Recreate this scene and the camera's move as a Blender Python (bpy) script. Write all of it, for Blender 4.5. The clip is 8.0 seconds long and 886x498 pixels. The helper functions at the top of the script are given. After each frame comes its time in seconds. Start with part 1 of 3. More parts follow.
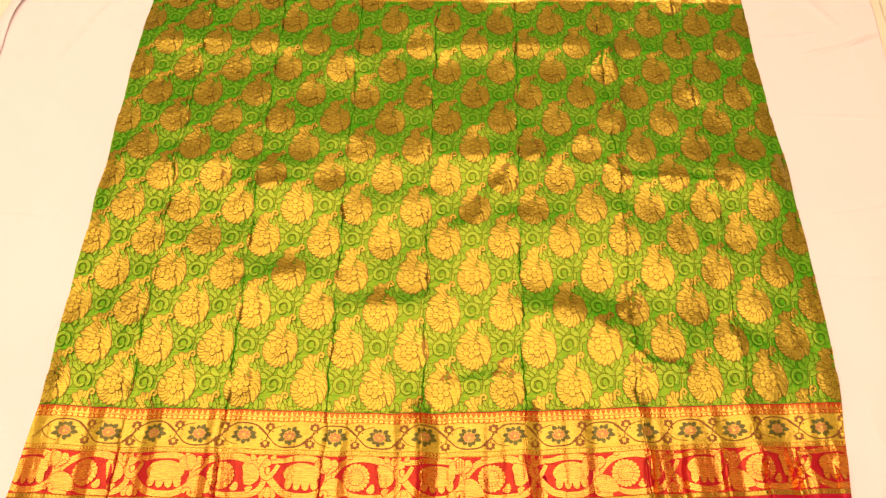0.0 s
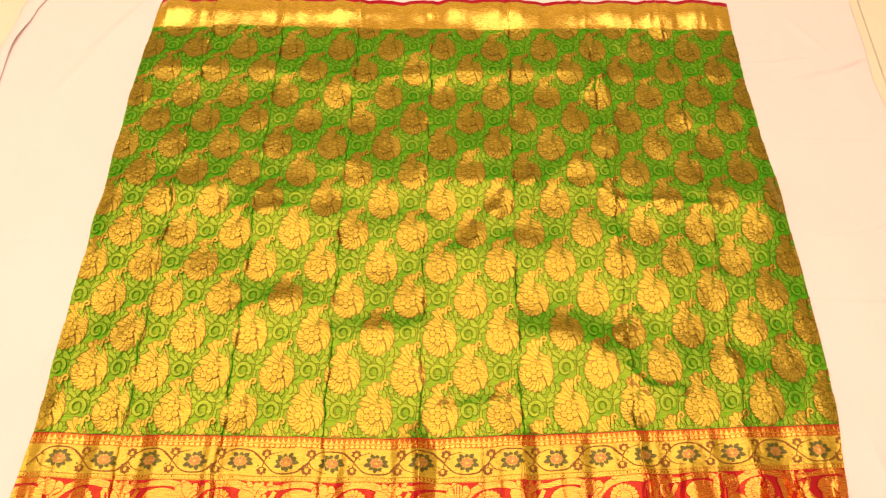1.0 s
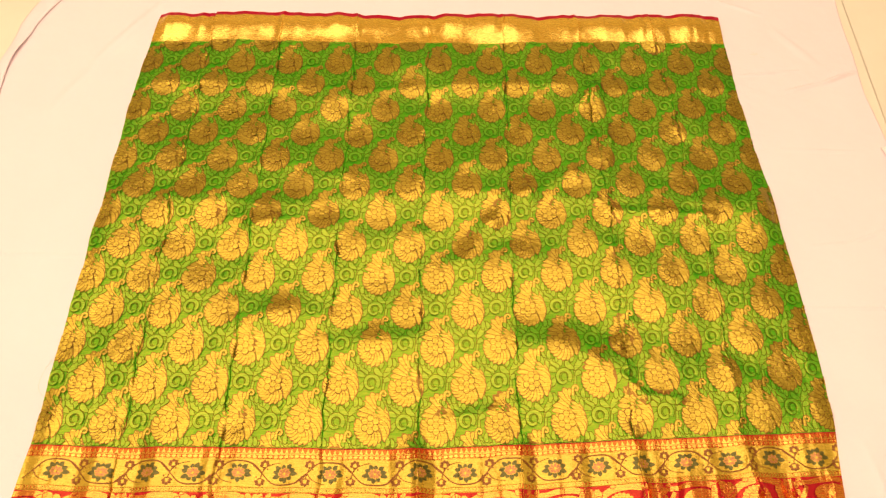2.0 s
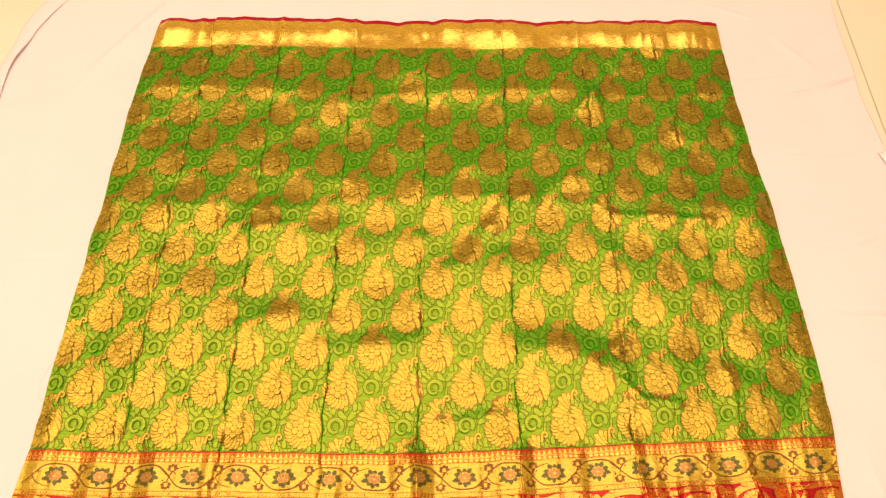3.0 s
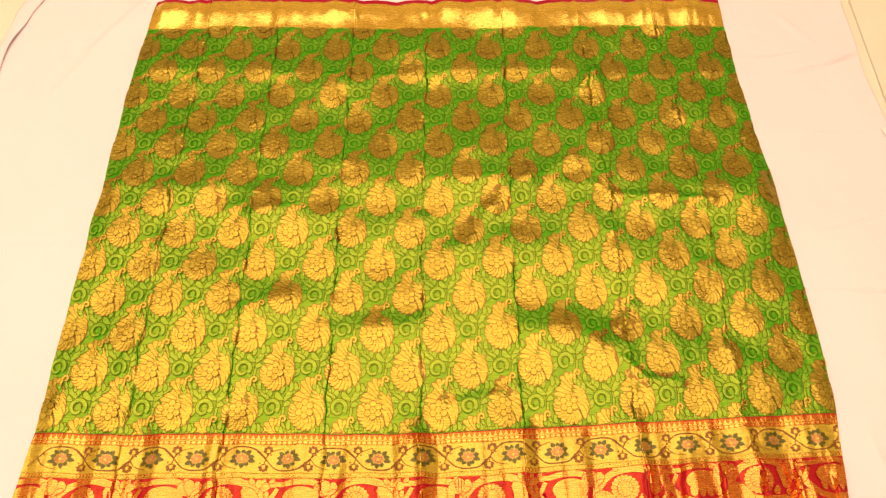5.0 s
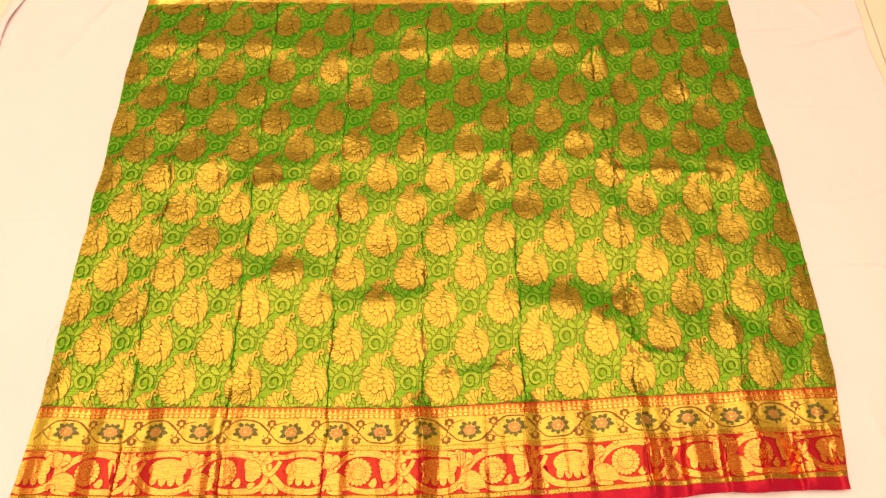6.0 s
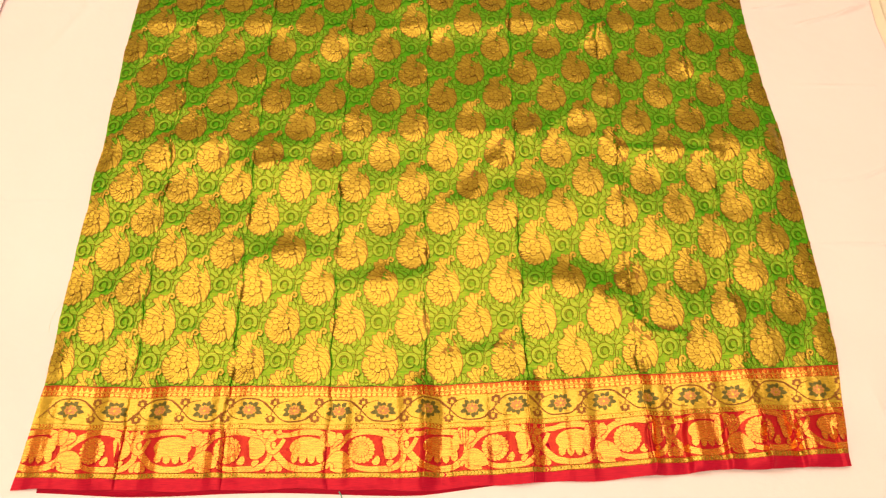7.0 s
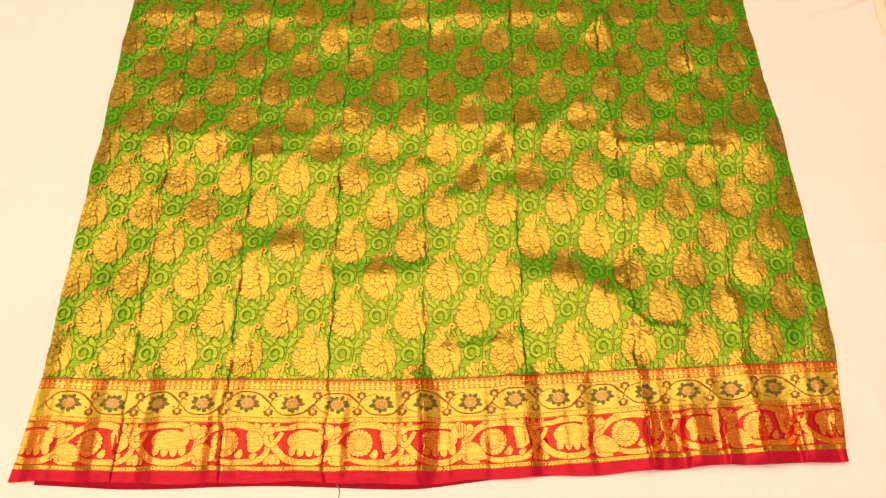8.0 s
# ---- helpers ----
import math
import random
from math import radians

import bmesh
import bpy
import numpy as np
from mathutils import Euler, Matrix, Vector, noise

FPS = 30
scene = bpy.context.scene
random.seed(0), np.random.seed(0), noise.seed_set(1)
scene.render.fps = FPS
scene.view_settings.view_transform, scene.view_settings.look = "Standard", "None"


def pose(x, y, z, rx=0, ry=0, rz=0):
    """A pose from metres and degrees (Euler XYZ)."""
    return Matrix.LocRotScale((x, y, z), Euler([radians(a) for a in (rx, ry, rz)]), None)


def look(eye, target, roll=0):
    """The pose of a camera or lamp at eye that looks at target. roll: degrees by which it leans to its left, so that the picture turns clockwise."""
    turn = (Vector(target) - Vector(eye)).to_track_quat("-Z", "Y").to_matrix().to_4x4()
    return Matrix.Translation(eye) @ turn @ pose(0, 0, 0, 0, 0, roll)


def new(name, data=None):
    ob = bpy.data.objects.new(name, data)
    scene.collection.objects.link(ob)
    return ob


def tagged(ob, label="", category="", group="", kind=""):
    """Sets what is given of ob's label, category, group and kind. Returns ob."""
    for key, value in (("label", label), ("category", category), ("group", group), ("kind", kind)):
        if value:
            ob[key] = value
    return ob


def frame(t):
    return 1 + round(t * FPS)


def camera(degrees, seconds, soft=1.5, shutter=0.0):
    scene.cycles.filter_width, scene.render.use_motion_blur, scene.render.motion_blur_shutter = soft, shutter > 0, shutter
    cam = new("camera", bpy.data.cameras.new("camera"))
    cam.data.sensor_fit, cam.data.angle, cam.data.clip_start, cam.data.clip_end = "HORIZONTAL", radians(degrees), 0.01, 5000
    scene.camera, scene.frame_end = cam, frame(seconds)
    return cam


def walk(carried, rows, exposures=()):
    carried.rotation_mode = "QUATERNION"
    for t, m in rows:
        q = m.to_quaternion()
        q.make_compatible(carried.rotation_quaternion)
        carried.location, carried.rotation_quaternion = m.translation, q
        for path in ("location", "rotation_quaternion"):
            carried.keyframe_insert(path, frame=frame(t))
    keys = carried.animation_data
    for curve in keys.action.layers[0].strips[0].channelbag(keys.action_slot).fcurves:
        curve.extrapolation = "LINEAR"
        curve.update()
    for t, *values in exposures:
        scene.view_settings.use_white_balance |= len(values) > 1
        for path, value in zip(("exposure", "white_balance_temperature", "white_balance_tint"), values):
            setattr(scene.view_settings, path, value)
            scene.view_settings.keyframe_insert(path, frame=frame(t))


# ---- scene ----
cam = camera(65.0, 8.0, soft=1.25)

PATH = [
    (0, (-0.039, -0.006, 1.145), (-0.014, 0.937, -0.618), 1.9),
    (0.5, (-0.04, -0.005, 1.149), (-0.009, 0.974, -0.594), 2.2),
    (1, (-0.039, -0.008, 1.15), (-0.004, 0.995, -0.58), 2.0),
    (1.5, (-0.042, -0.015, 1.151), (0.001, 1.009, -0.566), 2.1),
    (3, (-0.043, -0.02, 1.154), (0.008, 1.032, -0.546), 2.4),
    (3.5, (-0.044, -0.019, 1.153), (0.005, 1.024, -0.553), 2.4),
    (4, (-0.044, -0.019, 1.152), (0.004, 1.016, -0.559), 2.2),
    (4.5, (-0.045, -0.019, 1.151), (0.005, 1.007, -0.565), 1.9),
    (6, (-0.044, -0.033, 1.144), (-0.001, 0.933, -0.606), 1.6),
    (6.5, (-0.044, -0.033, 1.142), (-0.006, 0.906, -0.623), 1.0),
    (7, (-0.046, -0.034, 1.14), (-0.007, 0.883, -0.637), 1.4),
    (7.5, (-0.045, -0.032, 1.139), (-0.005, 0.871, -0.645), 1.5),
    (8, (-0.046, -0.03, 1.138), (-0.004, 0.867, -0.649), 1.9),
]
walk(cam, [(t, look(eye, target, roll)) for t, eye, target, roll in PATH])

# ---- world and light ----
world = bpy.data.worlds.new("world")
scene.world = world
world.use_nodes = True
world.node_tree.nodes["Background"].inputs[0].default_value = (1.0, 0.86, 0.68, 1)
world.node_tree.nodes["Background"].inputs[1].default_value = 0.05

CEILING = 2.75
LAMP_AT = (-0.38, 0.30)


def panel_lamp(x, y, sx, sy, watts):
    lamp = bpy.data.lights.new("ceiling_lamp", "AREA")
    lamp.shape, lamp.size, lamp.size_y = "RECTANGLE", sx, sy
    lamp.energy, lamp.color = watts, (1.0, 0.718, 0.552)
    ob = new("ceiling_lamp", lamp)
    ob.matrix_world = look((x, y, CEILING - 0.075), (x, y, 0))
    return ob


# Assumed overhead light, out of view; its size sets where the gold shines.
panel_lamp(*LAMP_AT, 4.3, 4.5, 95)
scene.view_settings.exposure = 0.0


# ---- materials ----
def material(name, rough=0.6, metal=0.0):
    m = bpy.data.materials.new(name)
    m.use_nodes = True
    b = m.node_tree.nodes["Principled BSDF"]
    b.inputs["Roughness"].default_value = rough
    b.inputs["Metallic"].default_value = metal
    return m, m.node_tree, b


def add(tree, kind, **values):
    n = tree.nodes.new(kind)
    for key, value in values.items():
        n.inputs[key].default_value = value
    return n


def coords(tree, sx=1, sy=1, sz=1):
    c = tree.nodes.new("ShaderNodeTexCoord")
    m = add(tree, "ShaderNodeMapping", Scale=(sx, sy, sz))
    tree.links.new(c.outputs["Object"], m.inputs[0])
    return m.outputs[0]


def noise_tex(tree, vector, scale, detail=4.0, rough=0.55):
    n = add(tree, "ShaderNodeTexNoise", Scale=scale, Detail=detail, Roughness=rough)
    tree.links.new(vector, n.inputs["Vector"])
    return n.outputs["Fac"]


def ramp(tree, fac, stops):
    r = tree.nodes.new("ShaderNodeValToRGB")
    while len(r.color_ramp.elements) < len(stops):
        r.color_ramp.elements.new(0.5)
    for e, (p, c) in zip(r.color_ramp.elements, stops):
        e.position, e.color = p, (*c, 1)
    tree.links.new(fac, r.inputs[0])
    return r.outputs[0]


def blend(tree, kind, fac, a, b):
    n = tree.nodes.new("ShaderNodeMix")
    n.data_type, n.blend_type = "RGBA", kind
    for sock, v in ((n.inputs[0], fac), (n.inputs[6], a), (n.inputs[7], b)):
        if isinstance(v, bpy.types.NodeSocket):
            tree.links.new(v, sock)
        else:
            sock.default_value = (*v, 1) if isinstance(v, tuple) else v
    return n.outputs[2]


def bump(tree, shader, height, strength, distance, under=None):
    """under: a second, wider height with its own distance in metres."""
    n = add(tree, "ShaderNodeBump", Strength=strength, Distance=distance)
    tree.links.new(height, n.inputs["Height"])
    tree.links.new(n.outputs[0], shader.inputs["Normal"])
    if under:
        wide = add(tree, "ShaderNodeBump", Strength=1.0, Distance=under[1])
        tree.links.new(under[0], wide.inputs["Height"])
        tree.links.new(wide.outputs[0], n.inputs["Normal"])


def weft(tree):
    """Weft threads: lines along x about a millimetre apart, broken and uneven."""
    return noise_tex(tree, coords(tree, 60, 900, 60), 1.0, 3, 0.65)


def thread_material(name, low, high, rough, metal):
    """Woven metal thread: two tones across the weft lines, cockled a little by the loom."""
    m, tree, b = material(name, rough, metal)
    fine, wide = weft(tree), noise_tex(tree, coords(tree), 30.0, 5)
    colour = ramp(tree, fine, [(0.32, low), (0.66, high)])
    tree.links.new(blend(tree, "MULTIPLY", 0.5, colour, ramp(tree, wide, [(0.3, (0.72, 0.70, 0.66)), (0.7, (1, 1, 1))])), b.inputs["Base Color"])
    rr = add(tree, "ShaderNodeMapRange")
    rr.inputs["To Min"].default_value, rr.inputs["To Max"].default_value = rough - 0.08, rough + 0.10
    tree.links.new(wide, rr.inputs[0])
    tree.links.new(rr.outputs[0], b.inputs["Roughness"])
    bump(tree, b, fine, 0.45, 0.0003, (noise_tex(tree, coords(tree), 95.0, 3), 0.0012))
    return m


def shot_material(name, silk, zari, share, rough):
    """Silk with a gold weft showing through it: matt coloured yarn and metal yarn side by side."""
    m, tree, b = material(name, 0.55)
    wide, fine = noise_tex(tree, coords(tree), 22.0, 5), weft(tree)
    tree.links.new(ramp(tree, fine, [(0.3, tuple(c * 0.68 for c in silk)), (0.7, silk)]), b.inputs["Base Color"])
    b.inputs["Specular IOR Level"].default_value = 0.12
    metal = add(tree, "ShaderNodeBsdfPrincipled", Metallic=1.0, Roughness=rough)
    tree.links.new(ramp(tree, wide, [(0.3, tuple(c * 0.78 for c in zari)), (0.7, zari)]), metal.inputs["Base Color"])
    mix = tree.nodes.new("ShaderNodeMixShader")
    amount = add(tree, "ShaderNodeMapRange")
    amount.inputs["From Min"].default_value, amount.inputs["From Max"].default_value = 0.3, 0.7
    amount.inputs["To Min"].default_value, amount.inputs["To Max"].default_value = share - 0.16, share + 0.16
    tree.links.new(fine, amount.inputs[0])
    tree.links.new(amount.outputs[0], mix.inputs[0])
    tree.links.new(b.outputs[0], mix.inputs[1])
    tree.links.new(metal.outputs[0], mix.inputs[2])
    tree.links.new(mix.outputs[0], tree.nodes["Material Output"].inputs[0])
    cockle = noise_tex(tree, coords(tree, 130, 60, 60), 1.0, 3)
    bump(tree, b, fine, 0.3, 0.0002)
    bump(tree, metal, fine, 0.45, 0.0003, (cockle, 0.0010))
    return m


gold = thread_material("gold_zari", (0.34, 0.236, 0.021), (0.64, 0.456, 0.056), 0.27, 0.82)
gold_plain = shot_material("gold_zari_border", (0.54, 0.044, 0.006), (0.97, 0.59, 0.11), 0.50, 0.15)
gold_tooth = shot_material("gold_zari_tooth", (0.55, 0.080, 0.009), (0.97, 0.64, 0.12), 0.56, 0.17)
gold_top = shot_material("gold_zari_plain_border", (0.82, 0.42, 0.036), (0.99, 0.70, 0.16), 0.64, 0.20)
gold_pale = thread_material("pale_gold_zari", (0.52, 0.330, 0.028), (0.73, 0.480, 0.058), 0.25, 0.54)
gold_red = shot_material("red_gold_zari", (0.50, 0.035, 0.006), (0.80, 0.33, 0.050), 0.34, 0.18)
rust = thread_material("rust_outline_thread", (0.205, 0.100, 0.009), (0.32, 0.165, 0.016), 0.34, 0.60)
vine_line = shot_material("brown_outline_thread", (0.032, 0.165, 0.003), (0.26, 0.140, 0.015), 0.45, 0.36)
green = shot_material("green_silk", (0.018, 0.42, 0.004), (0.56, 0.41, 0.04), 0.31, 0.28)
vine_gold = shot_material("green_gold_thread", (0.055, 0.42, 0.008), (0.62, 0.50, 0.06), 0.36, 0.28)
border_red = shot_material("crimson_silk", (0.46, 0.003, 0.018), (0.66, 0.10, 0.03), 0.24, 0.20)
red_silk = shot_material("red_silk", (0.46, 0.002, 0.034), (0.56, 0.03, 0.03), 0.20, 0.28)
leaf_green = thread_material("dark_green_thread", (0.075, 0.066, 0.010), (0.150, 0.130, 0.022), 0.40, 0.5)
petal_pink = thread_material("copper_pink_thread", (0.36, 0.13, 0.045), (0.56, 0.24, 0.08), 0.42, 0.5)
stem_brown = thread_material("brown_vine_thread", (0.16, 0.050, 0.006), (0.28, 0.100, 0.012), 0.42, 0.5)
olive_gold = thread_material("olive_gold_thread", (0.26, 0.19, 0.020), (0.44, 0.32, 0.035), 0.34, 0.85)


def sheet_material():
    m, tree, b = material("white_cotton", 0.85)
    cloud = noise_tex(tree, coords(tree), 3.2, 6)
    fine = noise_tex(tree, coords(tree, 900, 900, 300), 1.0, 2)
    tone = ramp(tree, cloud, [(0.25, (0.805, 0.676, 0.716)), (0.75, (0.855, 0.718, 0.760))])
    tree.links.new(blend(tree, "MULTIPLY", 0.25, tone, ramp(tree, fine, [(0.3, (0.82, 0.82, 0.82)), (0.7, (1, 1, 1))])), b.inputs["Base Color"])
    soft = noise_tex(tree, coords(tree), 14.0, 5)
    bump(tree, b, soft, 0.4, 0.008)
    return m


def plain_material(name, low, high, rough, scale, grain=0.15):
    m, tree, b = material(name, rough)
    tree.links.new(ramp(tree, noise_tex(tree, coords(tree), scale, 6), [(0.3, low), (0.7, high)]), b.inputs["Base Color"])
    bump(tree, b, noise_tex(tree, coords(tree), scale * 25, 3), grain, 0.001)
    return m


cotton = sheet_material()
tile_mat = plain_material("beige_tile", (0.74, 0.67, 0.55), (0.80, 0.73, 0.61), 0.35, 4.0, 0.05)
grout = plain_material("grout", (0.20, 0.16, 0.10), (0.28, 0.23, 0.15), 0.9, 30.0)
# walls stay out of view; this tone tints what the gold reflects
wall_paint = plain_material("cream_wall_paint", (0.48, 0.47, 0.30), (0.53, 0.52, 0.34), 0.8, 3.0)
ceiling_paint = plain_material("white_ceiling_paint", (0.74, 0.71, 0.65), (0.80, 0.77, 0.72), 0.85, 3.0)
lamp_metal = plain_material("white_lamp_metal", (0.75, 0.75, 0.73), (0.80, 0.80, 0.78), 0.4, 8.0)
paper = plain_material("white_paper", (0.84, 0.84, 0.83), (0.88, 0.88, 0.87), 0.6, 20.0)
teal = plain_material("teal_thread", (0.05, 0.30, 0.24), (0.08, 0.38, 0.30), 0.7, 80.0)
pale_thread = plain_material("pale_thread", (0.72, 0.66, 0.56), (0.78, 0.72, 0.62), 0.7, 80.0)
ink = plain_material("blue_grey_smudge", (0.66, 0.61, 0.62), (0.74, 0.69, 0.69), 0.9, 300.0)
glow, _, glow_b = material("lamp_diffuser", 0.5)
glow_b.inputs["Base Color"].default_value = (0.9, 0.88, 0.82, 1)
glow_b.inputs["Emission Color"].default_value = (1.0, 0.83, 0.60, 1)
glow_b.inputs["Emission Strength"].default_value = 1.0


# ---- building helpers ----
def mesh_part(name, verts, faces, mats, parent=None, slots=None, label="", smooth=True, ties=()):
    me = bpy.data.meshes.new(name)
    me.from_pydata([tuple(v) for v in verts], list(ties), faces)
    for m in mats:
        me.materials.append(m)
    if slots is not None:
        me.polygons.foreach_set("material_index", slots)
    me.polygons.foreach_set("use_smooth", [smooth] * len(faces))
    me.update()
    ob = new(name, me)
    if parent:
        ob.parent = parent
    if label:
        tagged(ob, label)
    return ob


def box_part(name, lo, hi, mat, parent=None, bevel=0.0, label=""):
    bm = bmesh.new()
    bmesh.ops.create_cube(bm, size=1.0)
    for v in bm.verts:
        v.co = Vector([lo[i] + (v.co[i] + 0.5) * (hi[i] - lo[i]) for i in range(3)])
    if bevel:
        bmesh.ops.bevel(bm, geom=bm.edges[:], offset=bevel, segments=2, affect="EDGES")
    me = bpy.data.meshes.new(name)
    bm.to_mesh(me)
    bm.free()
    me.materials.append(mat)
    ob = new(name, me)
    if parent:
        ob.parent = parent
    if label:
        tagged(ob, label)
    return ob


def ramped(a, b, x):
    s = np.clip((x - a) / (b - a), 0, 1)
    return s * s * (3 - 2 * s)


# ---- room ----
TILE, JOINT = 0.600, 0.0018
ROOM = Matrix.Translation((0.9915, 1.20, 0)) @ Matrix.Rotation(radians(-3.9), 4, "Z")     # the room lies a little askew to the saree
X0, X1, Y0, Y1 = -6 * TILE, 3 * TILE, -6.5 * TILE + 0.02, 3.5 * TILE + 0.02
floor = box_part("floor", (X0, Y0, -0.12), (X1, Y1, -0.012), grout)
tagged(floor, "beige glazed tile floor with thin dark joints", "floor", kind="structure")
floor.matrix_world = ROOM
# Unseen walls and ceiling, added; the walls give the gold its darker reflections.
for nm, lo, hi in (("wall_north", (X0 - 0.15, Y1, -0.12), (X1 + 0.15, Y1 + 0.15, CEILING)), ("wall_south", (X0 - 0.15, Y0 - 0.15, -0.12), (X1 + 0.15, Y0, CEILING)),
                   ("wall_west", (X0 - 0.15, Y0, -0.12), (X0, Y1, CEILING)), ("wall_east", (X1, Y0, -0.12), (X1 + 0.15, Y1, CEILING))):
    tagged(box_part(nm, lo, hi, wall_paint), "assumed wall out of view, cream tone set to tint the gold", "wall", kind="structure").matrix_world = ROOM
tagged(box_part("ceiling", (X0 - 0.15, Y0 - 0.15, CEILING), (X1 + 0.15, Y1 + 0.15, CEILING + 0.15), ceiling_paint), "assumed white ceiling out of view", "ceiling", kind="structure").matrix_world = ROOM

# Unseen stand-in for the overhead lights, widened to spread the gold's reflection.
light = tagged(new("ceiling_light"), "wide white glowing panel out of view, standing in for the overhead lights", "ceiling light")
light.location = (*LAMP_AT, CEILING)
box_part("frame", (-2.26, -2.31, -0.05), (2.26, 2.31, 0.0), lamp_metal, light, 0.006)
box_part("diffuser", (-2.22, -2.27, -0.058), (2.22, 2.27, -0.052), glow, light, label="glowing white face of the stand-in panel")

# ---- saree: its shape as it lies ----
BODY0, BODY1 = 0.303, 1.254          # where the green body meets the two borders
BOTTOM, TOP = 0.138, 1.3475           # outer edges of the borders


def side_left(y):
    return np.interp(y, [0.13, 0.31, 0.50, 0.66, 0.72, 0.765, 0.80, 0.87, 1.10, 1.19, 1.27, 1.35],
                     [-0.705, -0.690, -0.6935, -0.6925, -0.6945, -0.690, -0.6912, -0.6934, -0.694, -0.690, -0.689, -0.680]) + 0.001 * np.sin(y * 41)


def side_right(y):
    return np.interp(y, [0.15, 0.32, 0.55, 0.67, 0.79, 0.85, 0.93, 1.10, 1.19, 1.27, 1.35],
                     [0.625, 0.655, 0.6665, 0.667, 0.668, 0.668, 0.665, 0.6655, 0.669, 0.672, 0.676]) + 0.001 * np.sin(y * 33)


def drift(x, v):
    """How far the weft lines have slid along y: the cloth does not lie quite square."""
    d = np.interp(x, [-0.7, -0.54, -0.38, -0.06, 0.11, 0.30, 0.47, 0.66], [0.006, 0.000, -0.001, -0.007, -0.002, 0.007, 0.013, 0.019])
    step = np.where(x < -0.548, -0.004, 0.008 * np.exp(-((x + 0.475) / 0.075) ** 2))
    return d * (1 - 0.75 * ramped(0.35, 1.2, v)) + step * ramped(1.16, 1.33, v)


FOLDS = [(-0.547, -0.553, -0.549), (-0.383, -0.386, -0.387), (-0.216, -0.216, -0.209), (-0.058, -0.053, -0.037),
         (0.112, 0.123, 0.141), (0.303, 0.325, 0.320), (0.488, 0.514, 0.499)]


def fold_x(i, y):
    a, b, c = FOLDS[i]
    return np.interp(y, [0.30, 0.75, 1.25], [a, b, c]) + 0.0022 * np.sin(y * 37 + i * 2.1) + 0.0013 * np.sin(y * 93 + i) + 0.0007 * np.sin(y * 190 + 3 * i)


rng = np.random.RandomState(7)
WAVES = [(2 * math.pi / L * math.cos(a), 2 * math.pi / L * math.sin(a), p, 0.0034 * L ** 1.15)
         for L, a, p in zip(rng.uniform(0.07, 0.30, 34), rng.uniform(0.15, math.pi - 0.15, 34), rng.uniform(0, 6.28, 34))]

RIPPLES = [(2 * math.pi / L * math.cos(a), 2 * math.pi / L * math.sin(a), p, 0.0026 * L)
           for L, a, p in zip(rng.uniform(0.028, 0.065, 16), rng.uniform(0, math.pi, 16), rng.uniform(0, 6.28, 16))]

# soft swells: x, y, half-width, half-length, height
SWELLS = [(-0.308, 0.538, 0.055, 0.036, 0.0100), (-0.128, 0.480, 0.064, 0.034, 0.0098), (0.192, 0.474, 0.082, 0.040, 0.0142), (-0.372, 0.512, 0.030, 0.026, 0.0050),
          (0.555, 0.486, 0.045, 0.030, 0.0072), (0.272, 0.444, 0.030, 0.026, 0.0058), (-0.412, 0.462, 0.030, 0.026, 0.0045), (0.440, 0.760, 0.070, 0.022, 0.0060),
          (-0.243, 0.728, 0.040, 0.026, 0.0050), (-0.358, 0.732, 0.040, 0.026, 0.0050), (-0.690, 0.352, 0.040, 0.028, 0.0050), (0.495, 0.440, 0.022, 0.022, 0.0040),
          (0.326, 1.085, 0.030, 0.030, 0.0060), (-0.560, 0.830, 0.050, 0.030, -0.0040), (0.054, 0.862, 0.050, 0.030, -0.0040), (-0.440, 0.775, 0.045, 0.026, -0.0040)]
# sharp wrinkles: from, to, half-width, height
LINES = [((0.030, 0.655), (0.086, 0.740), 0.0190, 0.0052), ((0.086, 0.740), (0.165, 0.812), 0.0210, 0.0066), ((0.165, 0.812), (0.262, 0.868), 0.0220, 0.0055),
         ((0.325, 0.772), (0.420, 0.765), 0.0095, 0.0031), ((0.420, 0.765), (0.528, 0.756), 0.0095, 0.0031), ((0.300, 0.420), (0.333, 0.384), 0.0081, 0.0037),
         ((0.333, 0.384), (0.392, 0.378), 0.0081, 0.0034), ((0.304, 0.485), (0.337, 0.530), 0.0095, 0.0037), ((-0.012, 0.348), (0.078, 0.362), 0.0081, 0.0016),
         ((0.078, 0.362), (0.106, 0.402), 0.0081, 0.0016), ((0.300, 1.060), (0.340, 1.115), 0.0100, 0.0040), ((0.340, 1.115), (0.352, 0.960), 0.0100, 0.0026), ((0.352, 0.960), (0.322, 0.800), 0.0090, 0.0020), ((-0.388, 0.733), (-0.325, 0.745), 0.0081, 0.0022),
         ((0.300, 0.800), (0.345, 0.760), 0.0081, 0.0028)]


